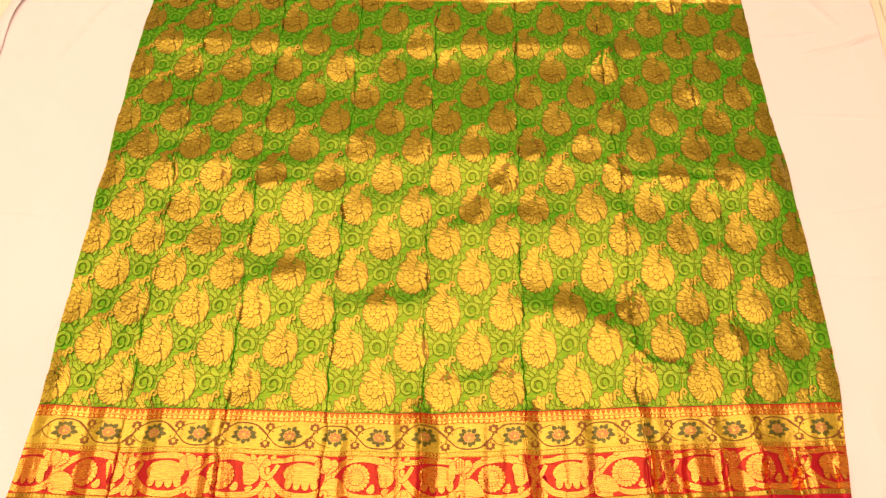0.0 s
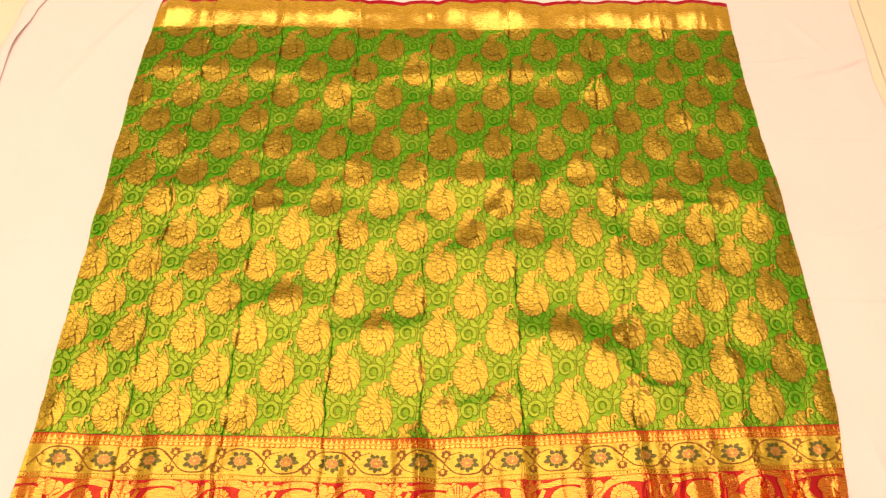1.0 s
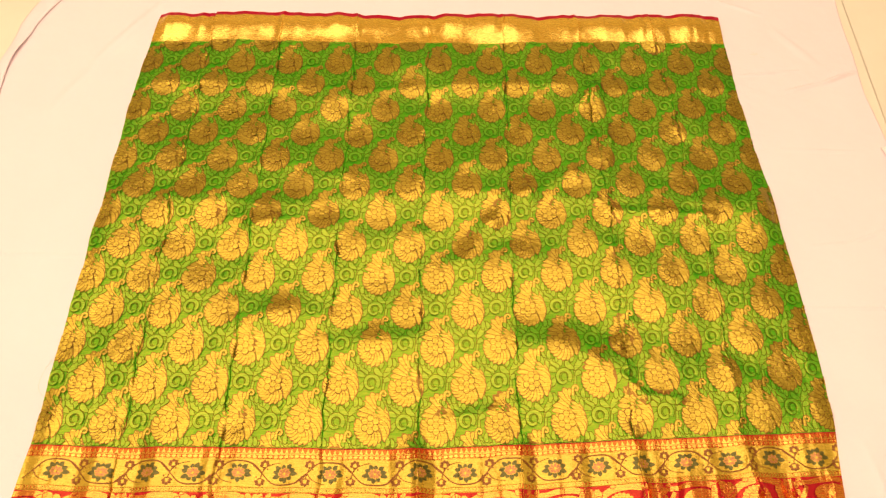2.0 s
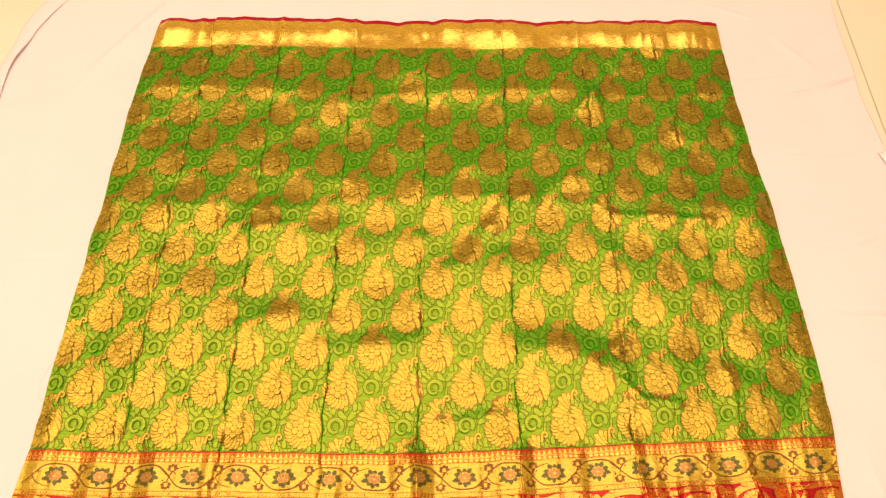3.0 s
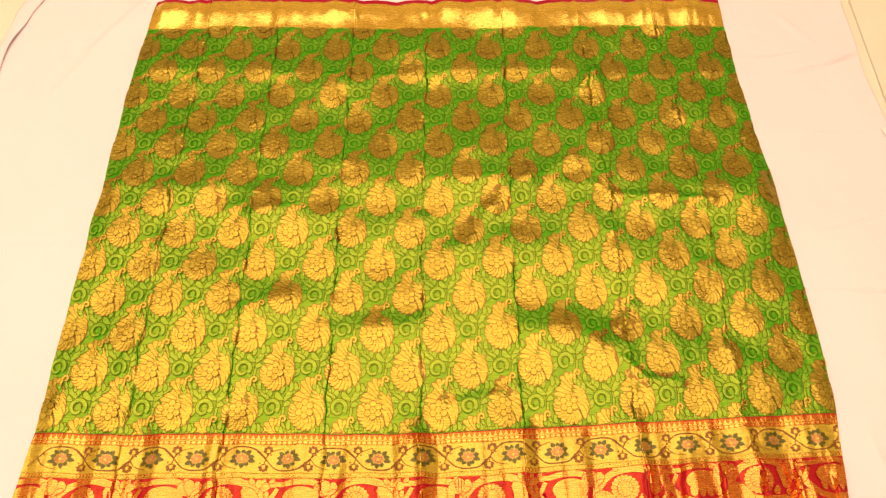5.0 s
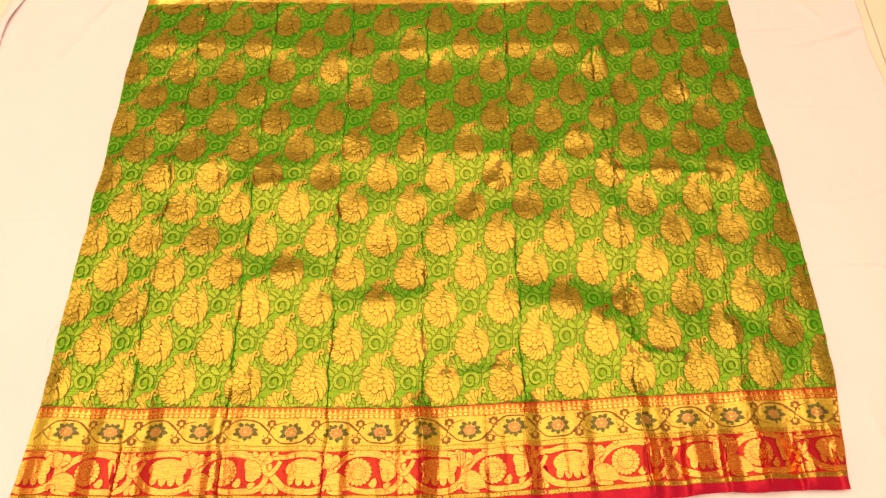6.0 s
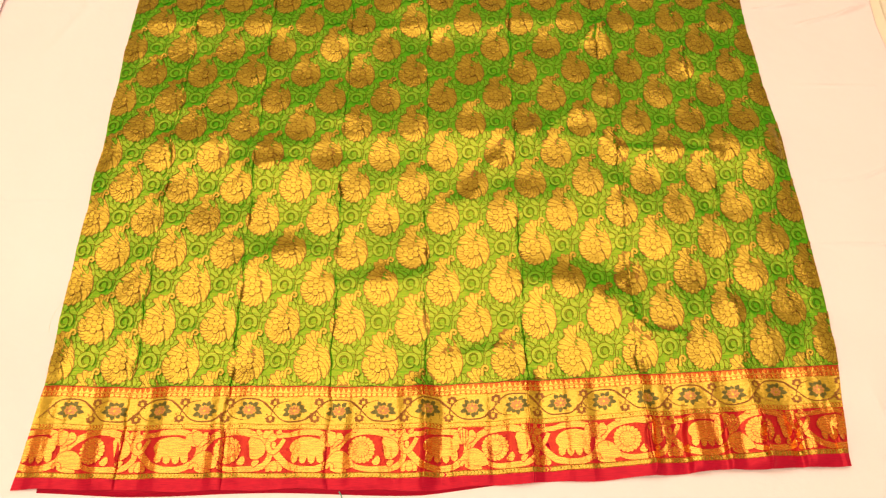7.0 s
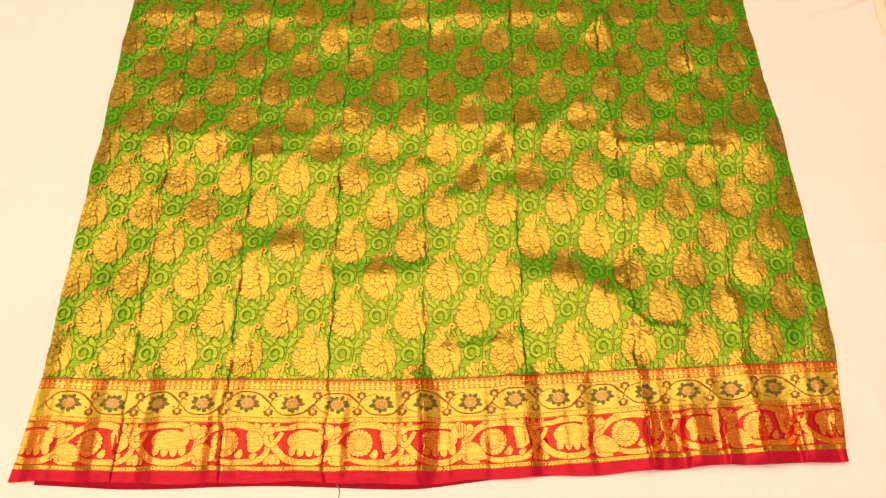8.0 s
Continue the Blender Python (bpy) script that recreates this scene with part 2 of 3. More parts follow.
def height(x, y):
    x, y = np.asarray(x, float), np.asarray(y, float)
    z = np.full(x.shape, 0.0092)
    for kx, ky, p, a in WAVES:
        z = z + a * np.sin(kx * x + ky * y + p)
    patch = 0.5 + 0.5 * np.sin(x * 11 + 2 * np.sin(y * 7 + 1)) * np.sin(y * 13 + 2 * np.sin(x * 5))
    for kx, ky, p, a in RIPPLES:
        z = z + a * patch * np.sin(kx * x + ky * y + p)
    border = ramped(1.22, 1.30, y) * 0.62 + ramped(0.34, 0.27, y) * 0.85
    for i in range(7):
        d = x - fold_x(i, y)
        rise = (0.0014 + 0.0062 * border) * (0.8 + 0.35 * np.sin(i * 1.7 + y * 9))
        z = z + 0.0011 * np.exp(-np.abs(d) / 0.014) * np.sin(y * 74 + i * 2.3 + 2.5 * np.sin(y * 21 + i)) * (1 - border)
        z = z + rise * np.where(d < 0, np.exp(d / (0.018 + 0.010 * border)), np.exp(-d / 0.007)) - 0.0050 * np.clip(1.1 - np.abs(d - 0.0020) / 0.0008, 0, 1) * (1 - 0.6 * border) * (0.52 + 0.48 * np.sin(y * 41 + i * 1.9 + 2 * np.sin(y * 17 + i)))
        side = -1.0 if i < 3 else 1.0          # pressed creases: valleys on one half, ridges on the other
        z = z + side * (0.0058 + 0.0016 * np.sin(i * 2.7)) * ramped(0.34, 0.27, y) * np.where(d < 0, np.exp(d / 0.006), np.exp(-(d / 0.015) ** 2))
    # two creases across, from when the cloth was folded in a stack
    for yc, rise, near, far in ((0.800 + 0.012 * np.sin(x * 7 + 1.0), 0.0088 + 0.0030 * np.sin(x * 13 + 0.5), 0.085, 0.085), (1.112 + 0.008 * np.sin(x * 9), 0.0060, 0.028, 0.030)):
        d = y - yc
        r = np.sqrt(d * d + 0.006 ** 2)
        z = z + rise * np.exp(-r / np.where(d < 0, near, far))
    for cx, cy, rx, ry, h in SWELLS:
        z = z + h * np.exp(-((x - cx) / rx) ** 2 - ((y - cy) / ry) ** 2)
    for (ax, ay), (bx, by), w, h in LINES:
        t = np.clip(((x - ax) * (bx - ax) + (y - ay) * (by - ay)) / ((bx - ax) ** 2 + (by - ay) ** 2), 0, 1)
        d2 = (x - ax - t * (bx - ax)) ** 2 + (y - ay - t * (by - ay)) ** 2
        z = z + h * np.exp(-d2 / (w * w))
    # the gold border panels are pressed and stiff: gentle ribs beside each fold
    z = z + border * (0.0034 * np.sin(x * 67 + 0.6 + 1.5 * np.sin(x * 9)) + 0.0014 * np.sin(x * 141 + 2.0 + 2 * np.sin(x * 5)) + 0.0004 * np.sin(x * 290 + 3 * np.sin(x * 11)))
    roll = 0.0112 + 0.0016 * np.sin(x * 43 + 2 * np.sin(x * 13)) + 0.0007 * np.sin(x * 120 + 1.0)
    for i in range(7):
        roll = roll - 0.0040 * np.exp(-((x - fold_x(i, y) + 0.012) / 0.009) ** 2)
    z = z + roll * np.exp(-((y - 1.314) / 0.044) ** 2)
    # the two outer panels of the lower border lie in flat pleats that fall away from their folds
    part = (x - fold_x(5, y)) / 0.0617
    tooth = part - np.floor(part)
    z = z + 0.0095 * ramped(0.275, 0.22, y) * np.where(part > 0, np.where(tooth < 0.08, tooth / 0.08, (1 - tooth) / 0.92), 0)
    hem = np.minimum(np.minimum(x - side_left(y), side_right(y) - x), (y - drift(x, y) - BOTTOM) * 1.5 + 0.01)
    z = 0.0062 + (z - 0.0062) * (0.35 + 0.65 * ramped(0, 0.03, hem))
    low = 0.0028
    return np.where(z > low + 0.003, z, low + 0.003 * np.exp((z - low - 0.003) / 0.003))


EYE_X, EYE_Y, DRAW = -0.042, -0.020, 0.9915   # drawn in towards the camera's ground point to make up for the cloth's height


def lay(x, v, up=0.0):
    """Pattern coordinates on the cloth to the place where the cloth lies."""
    x, v = np.asarray(x, float), np.asarray(v, float)
    y = v + drift(x, v)
    return np.stack([EYE_X + (x - EYE_X) * DRAW, EYE_Y + (y - EYE_Y) * DRAW, height(x, y) + up], axis=-1)


saree = tagged(new("silk_saree"), "green silk brocade saree with gold motifs, spread on a white sheet", "saree")


def cloth_band(name, v0, v1, mat, step=0.0045, up=0.0, label="", edge=None):
    n = max(2, int(math.ceil((v1 - v0) / step)) + 1)
    v = np.linspace(v0, v1, n)
    tuck = (-0.0060, -0.0030, -0.0010, 0.0002, 0.0009, 0.0013, 0.0017, 0.0020, 0.0023, 0.0027, 0.0031, 0.0044, 0.0070)
    columns = []
    stops = [side_left(v)] + [fold_x(i, v) for i in range(7)] + [side_right(v)]
    for i in range(8):
        a = stops[i] + (0.0090 if i else 0.0)
        b = stops[i + 1] - (0.0090 if i < 7 else 0.0)
        m = 66
        columns += [a + (b - a) * k / (m - 1) for k in range(m)]
        if i < 7:
            columns += [stops[i + 1] + d for d in tuck]
    X = np.stack(columns, 1)
    nx = X.shape[1]
    V = np.repeat(v[:, None], nx, 1)
    if edge is not None:
        V = V + edge(X) * ((v1 - V) / (v1 - v0))
    pts = lay(X, V, up).reshape(-1, 3)
    faces = [(j * nx + i, j * nx + i + 1, (j + 1) * nx + i + 1, (j + 1) * nx + i) for j in range(n - 1) for i in range(nx - 1)]
    return mesh_part(name, pts, faces, [mat], saree, label=label)


def ragged(X):
    return 0.0016 * np.sin(X * 19) + 0.0012 * np.sin(X * 47 + 1)


cloth_band("body_cloth", BODY0, BODY1, green, label="green silk ground cloth")
cloth_band("top_border", BODY1, 1.3335, gold_top, label="plain gold zari border")
cloth_band("top_selvedge", 1.3335, TOP, red_silk, label="narrow red silk selvedge")
cloth_band("temple_band", 0.2845, BODY0, gold_red, label="orange-red and gold toothed band")
cloth_band("floral_band", 0.2405, 0.2845, gold_pale, label="pale gold band with woven flowers")
cloth_band("lozenge_strip", 0.2315, 0.2405, gold_plain)
cloth_band("medallion_band", 0.1635, 0.2315, border_red, label="orange-red silk band with gold scrolls")
cloth_band("chain_strip", 0.1555, 0.1635, olive_gold, label="olive-gold chain strip")
cloth_band("bottom_selvedge", BOTTOM, 0.1555, red_silk, label="plain red silk selvedge", edge=ragged)


def under_layer():
    """The folded-under second layer that shows below the selvedge."""
    nx = 200
    X = np.linspace(-0.665, 0.20, nx)
    rows = []
    for v, z in ((0.20, 0.0042), (0.150, 0.0040), (0.1315, 0.0036)):
        y = v + drift(X, np.full(nx, v)) + (0.0022 * np.sin(X * 16) + 0.012 * ramped(-0.10, 0.20, X) if v < 0.14 else 0)
        rows.append(np.stack([EYE_X + (X - EYE_X) * DRAW, EYE_Y + (y - EYE_Y) * DRAW, np.full(nx, z)], -1))
    faces = [(j * nx + i + nx, j * nx + i + nx + 1, j * nx + i + 1, j * nx + i) for j in range(2) for i in range(nx - 1)]
    ob = mesh_part("under_layer", np.concatenate(rows), faces, [red_silk], saree, label="folded-under red selvedge layer")
    ob.modifiers.new("thickness", "SOLIDIFY").thickness = 0.0008


under_layer()


# ---- woven pattern, laid on the cloth thread by thread ----
def clip_to(poly, f):
    g = f(poly[:, 0], poly[:, 1])
    if (g >= 0).all():
        return poly
    if (g < 0).all():
        return None
    out = []
    for k in range(len(poly)):
        a, b, ga, gb = poly[k], poly[(k + 1) % len(poly)], g[k], g[(k + 1) % len(poly)]
        if ga >= 0:
            out.append(a)
        if (ga >= 0) != (gb >= 0):
            out.append(a + (b - a) * (ga / (ga - gb)))
    return np.array(out) if len(out) > 2 else None


STRIP = 0.0042


class Weave:
    """Gathers raised shapes in pattern coordinates and lays them on the cloth as one mesh."""

    def __init__(self, v0, v1):
        self.v0, self.v1, self.flat, self.faces, self.slots, self.ties = v0, v1, [], [], [], []
        self.count = 0

    def shape(self, poly, slot, up, puff=None):
        """poly: rows of x, v. puff: extra height at the middle, None for no middle point."""
        p = np.column_stack([poly, np.full(len(poly), up)]) if poly.shape[1] == 2 else poly
        pieces = [p]
        lo, hi = p[:, 0].min(), p[:, 0].max()
        if lo < -0.665 or hi > 0.615:
            pieces = [q for q in (clip_to(q, lambda x, y: x - side_left(y) - 0.0006) for q in pieces) if q is not None]
            pieces = [q for q in (clip_to(q, lambda x, y: side_right(y) - 0.0006 - x) for q in pieces) if q is not None]
        if p[:, 1].min() < self.v0:
            pieces = [q for q in (clip_to(q, lambda x, y: y - self.v0) for q in pieces) if q is not None]
        if p[:, 1].max() > self.v1:
            pieces = [q for q in (clip_to(q, lambda x, y: self.v1 - y) for q in pieces) if q is not None]
        for i in range(7):
            if lo - 0.02 < FOLDS[i][0] < hi + 0.03 or lo - 0.02 < FOLDS[i][2] < hi + 0.03:
                parted = []
                for q in pieces:
                    for side in (1, -1):
                        part = clip_to(q, lambda x, y: side * (x - fold_x(i, y) - 0.002) - 0.00035)
                        if part is not None:
                            parted.append(part)
                pieces = parted
        if self.v1 < 0.31:                      # the border is ribbed: cut its shapes into narrow upright strips that follow the ribs
            strips = []
            for q in pieces:
                a, b = q[:, 0].min(), q[:, 0].max()
                for k in range(int(math.floor(a / STRIP)), int(math.floor(b / STRIP)) + 1):
                    cutting = clip_to(q, lambda x, y: x - k * STRIP) if a < k * STRIP else q
                    if cutting is not None and b > (k + 1) * STRIP:
                        cutting = clip_to(cutting, lambda x, y: (k + 1) * STRIP - x)
                    if cutting is not None:
                        strips.append(cutting)
            pieces = strips
        for q in pieces:
            n = len(q)
            rolled = np.roll(q, -1, 0)
            if len(q) != len(p) and abs((q[:, 0] * rolled[:, 1] - rolled[:, 0] * q[:, 1]).sum()) < (2e-7 if self.v1 < 0.31 else 5e-6):
                continue
            base = self.count
            self.flat.append(q)
            self.count += n
            if puff is None or n < 3:
                self.faces.append(tuple(range(base, base + n)))
                self.slots.append(slot)
            else:
                mid = q.mean(0)
                mid[2] += puff if len(pieces) == 1 and n == len(p) else 0.0
                self.flat.append(mid[None])
                self.count += 1
                for k in range(n):
                    self.faces.append((base + k, base + (k + 1) % n, base + n))
                    self.slots.append(slot)

    def band(self, mid, widths, slot, up, puff):
        """A raised cord along a line of points."""
        mid, widths = np.asarray(mid, float), np.asarray(widths, float)
        d = np.gradient(mid, axis=0)
        d /= np.linalg.norm(d, axis=1)[:, None] + 1e-9
        nrm = np.stack([-d[:, 1], d[:, 0]], -1) * widths[:, None] / 2
        L, R = mid + nrm, mid - nrm
        for k in range(len(mid) - 1):
            for A, B, ua, ub in ((R, mid, up, up + puff), (mid, L, up + puff, up)):
                self.shape(np.array([[*A[k], ua], [*A[k + 1], ua], [*B[k + 1], ub], [*B[k], ub]]), slot, up)

    def join(self):
        """Ties every shape to the motif's middle by a thread on the back."""
        if not self.flat:
            return
        p = np.concatenate(self.flat)
        hub = p[:, :2].mean(0)
        starts = np.cumsum([0] + [len(q) for q in self.flat])
        first = [int(a) for a, q in zip(starts, self.flat) if len(q) > 2]
        self.flat.append(np.array([[hub[0], hub[1], 0.0001]]))
        self.ties = [(a, self.count) for a in first]
        self.count += 1

    def build(self, name, mats, label="", kind=""):
        if not self.flat:
            return None
        p = np.concatenate(self.flat)
        pts = lay(p[:, 0], p[:, 1])
        pts[:, 2] += p[:, 2]
        area = (pts[:, 0].max() - pts[:, 0].min()) * (pts[:, 1].max() - pts[:, 1].min())
        if area < 2e-6:
            return None
        ob = mesh_part(name, pts, self.faces, mats, saree, self.slots, label, ties=self.ties)
        if kind:
            tagged(ob, kind=kind)
        return ob


def leaf(p0, p1, width, bend=0.0, n=6, grow=0.0, blunt=0.55, pointed=False):
    """Teardrop from the narrow foot p0 to the round tip p1."""
    p0, p1 = np.array(p0, float), np.array(p1, float)
    d = p1 - p0
    length = np.linalg.norm(d)
    d /= length
    nrm = np.array([-d[1], d[0]])
    t = np.concatenate([[0], (np.arange(1, n) / n) ** 0.85, [1]])
    mid = p0 + np.outer(t * (length + 2 * grow) - grow, d) + np.outer(bend * length * 4 * t * (1 - t), nrm)
    w = (width / 2 + grow) * np.clip(t, 0, 1) ** blunt * np.sqrt(np.clip(1 - t ** 5, 0, 1)) * 1.12
    if pointed:
        w = (width / 2 + grow) * np.sin(math.pi * t ** 0.85) ** 0.8
    left, right = mid + nrm * w[:, None], mid - nrm * w[:, None]
    return np.concatenate([right, left[1:-1][::-1]])


def disc(c, rx, ry=None, n=9, turn=0.0):
    a = np.arange(n) / n * 2 * math.pi + turn
    return np.stack([c[0] + rx * np.cos(a), c[1] + (ry or rx) * np.sin(a)], -1)


def spine(points, n=12):
    """A smooth line through the points (Catmull-Rom)."""
    P = np.array([points[0], *points, points[-1]], float)
    out = []
    seg = len(points) - 1
    for s in np.linspace(0, seg - 1e-6, n):
        k, t = int(s), s - int(s)
        a, b, c, d = P[k], P[k + 1], P[k + 2], P[k + 3]
        out.append(0.5 * (2 * b + (c - a) * t + (2 * a - 5 * b + 4 * c - d) * t * t + (3 * b - a - 3 * c + d) * t ** 3))
    return np.array(out)


UX, UY = 1 / 2950, 1 / 2750          # drawing units of the motif, to metres
U = np.array([UX, UY])
LINE = 3.0                           # outline around every petal, drawing units


def paisley_shapes():
    """Petals and leaves of one pear-shaped motif round (0, 0), in drawing units: foot, tip, width, bend."""
    fan = [((14, 34), (-70, 52), 26, -0.05), ((18, 46), (-64, 80), 29, -0.07), ((22, 58), (-50, 111), 31, -0.08),
           ((26, 72), (-30, 138), 32, -0.07), ((32, 84), (-3, 157), 32, -0.04), ((38, 94), (27, 154), 26, 0.02)]
    side = [((40, 122), (54, 72), 24, 0.12), ((34, 108), (72, 46), 28, 0.14), ((28, 90), (86, 20), 30, 0.15),
            ((24, 70), (94, -6), 31, 0.16), ((22, 52), (96, -32), 31, 0.17), ((28, 30), (88, -56), 29, 0.16), ((34, 10), (74, -78), 28, 0.14)]
    whorl = []
    for k in range(10):
        a = math.radians(-62 - k * 15.2)
        b = a + math.radians(27)
        reach = (98, 104, 103, 98, 92, 88, 85, 83, 80, 76)[k]
        whorl.append(((30 * math.cos(b), 30 * math.sin(b)), (reach * math.cos(a), reach * math.sin(a)), 27, 0.10))
    dots = [(0, 0)] + [(31 * math.cos(math.radians(a)), 31 * math.sin(math.radians(a))) for a in range(30, 390, 60)]
    return fan + side + whorl, dots


PETALS, DOTS = paisley_shapes()
CURL = [(42, 116), (44, 132), (45, 148), (54, 162), (67, 160), (72, 148), (64, 139), (56, 144)]


def motif_at(cx, cv):
    w = Weave(BODY0 + 0.0012, BODY1 - 0.0005)
    c = np.array([cx, cv])
    w.shape(disc(c, 62 * UX, 62 * UY, 16), 1, 0.00030, 0.00005)
    for k, (p0, p1, width, bend) in enumerate(PETALS):   # each petal overlaps the one before
        lift = 0.0005 + 0.00010 * k
        w.shape(leaf(p0, p1, width, bend, 7, LINE, 0.36) * U + c, 0, lift, 0.0)
        w.shape(leaf(p0, p1, width, bend, 7, -1.1, 0.36) * U + c, 1, lift + 0.00007, 0.00003)
    curl = spine(CURL, 14) * U + c
    w.band(curl, np.linspace(17, 13, 14) * UX, 0, 0.0028, 0.0)
    w.band(curl, np.linspace(12, 8, 14) * UX, 1, 0.00288, 0.00010)
    for d in DOTS:
        w.shape(disc(np.array(d) * U + c, 18.5 * UX, 18.5 * UY, 12), 0, 0.0030, 0.0)
    for d in DOTS:
        w.shape(disc(np.array(d) * U + c, 15.0 * UX, 15.0 * UY, 12), 1, 0.00312, 0.00024)
    w.join()
    return w.build("paisley_motif", [rust, gold])


# leaves round the curl, then those that fill the corners: foot, tip, width, bend
CURL_LEAVES = [((-20, 38), (-66, 80), 36, -0.10), ((-34, 26), (-88, 44), 34, -0.08), ((-40, 4), (-82, -40), 34, 0.12), ((-78, 40), (-104, 98), 32, 0.10),
               ((58, 34), (10, 74), 33, 0.10), ((58, 26), (98, 66), 34, 0.12), ((58, 2), (92, 22), 30, 0.10), ((62, 52), (116, 118), 42, -0.12)]
CORNER_LEAVES = [
    ((78, -104), (62, -166), 32, 0.12), ((-60, -28), (-96, -92), 30, -0.12), ((96, -56), (94, -108), 26, -0.10), ((-88, -60), (-80, -122), 27, 0.12),
               ((106, -114), (154, -128), 28, 0.10), ((-14, 48), (-14, 86), 26, 0.0), ((-100, 58), (-134, 108), 30, -0.10), ((100, 62), (136, 96), 26, 0.08),
               ((-36, 66), (-30, 104), 22, 0.0), ((40, 64), (52, 100), 26, 0.0), ((-62, -74), (-52, -118), 24, 0.1), ((46, -70), (40, -116), 22, -0.1)]


def vine_at(w, cx, cv):
    c = np.array([cx, cv]) + np.array([0, 14]) * U

    def cord(points, w0, w1, n, up=0.0005):
        m = spine(points, n) * U + c
        wd = np.linspace(w0, w1, len(m))
        w.band(m, (wd + 7.0) * UX, 0, up, 0.0)
        w.band(m, wd * UX, 1, up + 0.00008, 0.00020)

    cord([(60, 44), (60, -8), (56, -58), (72, -98), (106, -114)], 9, 15, 14, 0.0005)
    for k, (p0, p1, width, bend) in enumerate(CURL_LEAVES + CORNER_LEAVES):
        lift = 0.0006 + 0.00006 * k
        w.shape(leaf(p0, p1, width, bend, 6, LINE, 0.45) * U + c, 0, lift, 0.0)
        w.shape(leaf(p0, p1, width, bend, 6, -1.0, 0.45) * U + c, 1, lift + 0.00008, 0.00008)
    ring = [(33 * math.cos(a), 32 * math.sin(a)) for a in np.linspace(-0.75, 3.9, 10)] + [(-8, -30), (10, -22)]
    cord(ring, 20, 13, 26, 0.0020)
    drop = leaf((14, -24), (-2, 16), 32, 0.10, 7, 2.6, 0.4) * U + c
    w.shape(drop, 0, 0.0018, 0.0)
    w.shape(leaf((14, -24), (-2, 16), 32, 0.10, 7, -0.6, 0.4) * U + c, 2, 0.0019, 0.0002)


ROW = 0.0702
rand = random.Random(5)


def column_x(k, v):
    """Where column k of the motifs lies: the folds take up a little cloth, and the right half leans."""
    lean = np.interp(k, [5.5, 6.5, 12], [0.002, 0.020, 0.017])
    return float(np.interp(k, [-1, 0, 2.5, 9, 12, 13], [-0.786, -0.681, -0.419, 0.3165, 0.649, 0.760]) + lean * (v - 0.70))


for j in range(-1, 15):
    v = 0.3425 + ROW * j
    for k in range(-1, 14):
        x = column_x(k + 0.5 * (j % 2), v)
        if -0.75 < x < 0.72:
            motif_at(x + rand.uniform(-0.001, 0.001), v + rand.uniform(-0.001, 0.001))
        x = column_x(k + 0.5 * (j % 2) + 0.5, v)
        if -0.76 < x < 0.73:
            w = Weave(BODY0 + 0.0012, BODY1 - 0.0005)
            vine_at(w, x, v)
            w.join()
            w.build("scroll_vine", [vine_line, vine_gold, green])


# ---- lower border: toothed band, flowers, scrolls ----
def teeth():
    w = Weave(0.284, 0.3045)
    n = 158
    for k in range(n):
        x = -0.70 + 1.37 * k / n
        s = 1.37 / n
        w.shape(np.array([(x + 0.02 * s, 0.2930), (x + 0.98 * s, 0.2930), (x + 0.70 * s, 0.2965), (x + 0.5 * s, 0.3016), (x + 0.30 * s, 0.2965)]), 0, 0.0005, 0.0003)
        w.shape(disc((x + 0.5 * s, 0.2884), 0.42 * s, 0.0026, 7), 0, 0.0005, 0.0003)
    for v, t, slot in ((0.3025, 0.0012, 1), (0.2925, 0.0022, 0), (0.2852, 0.0014, 0)):
        xs = np.linspace(-0.72, 0.68, 260)
        w.band(np.stack([xs, np.full(260, v)], -1), np.full(260, t), slot, 0.0005, 0.0003)
    w.join()
    w.build("toothed_edging", [gold_tooth, red_silk], "row of small gold teeth on orange-red", "stuff")


teeth()


def lozenges():
    w = Weave(0.1556, 0.2405)
    n = 240
    for k in range(n):
        x, s = -0.71 + 1.38 * k / n, 1.38 / n
        for v, h in ((0.236, 0.0028), (0.1595, 0.0028)):
            w.shape(np.array([(x, v - h), (x + 0.45 * s, v - h), (x + 0.95 * s, v), (x + 0.45 * s, v + h), (x, v + h), (x + 0.5 * s, v)]), 0 if v > 0.2 else 1, 0.0005)
    xs = np.linspace(-0.72, 0.68, 260)
    for v, slot in ((0.2398, 0), (0.2322, 0), (0.1632, 1), (0.1559, 1)):
        w.band(np.stack([xs, np.full(260, v)], -1), np.full(260, 0.0011), slot, 0.0005, 0.0003)
    w.join()
    w.build("chain_edging", [gold_pale, gold_plain], "fine gold chain pattern", "stuff")


lozenges()

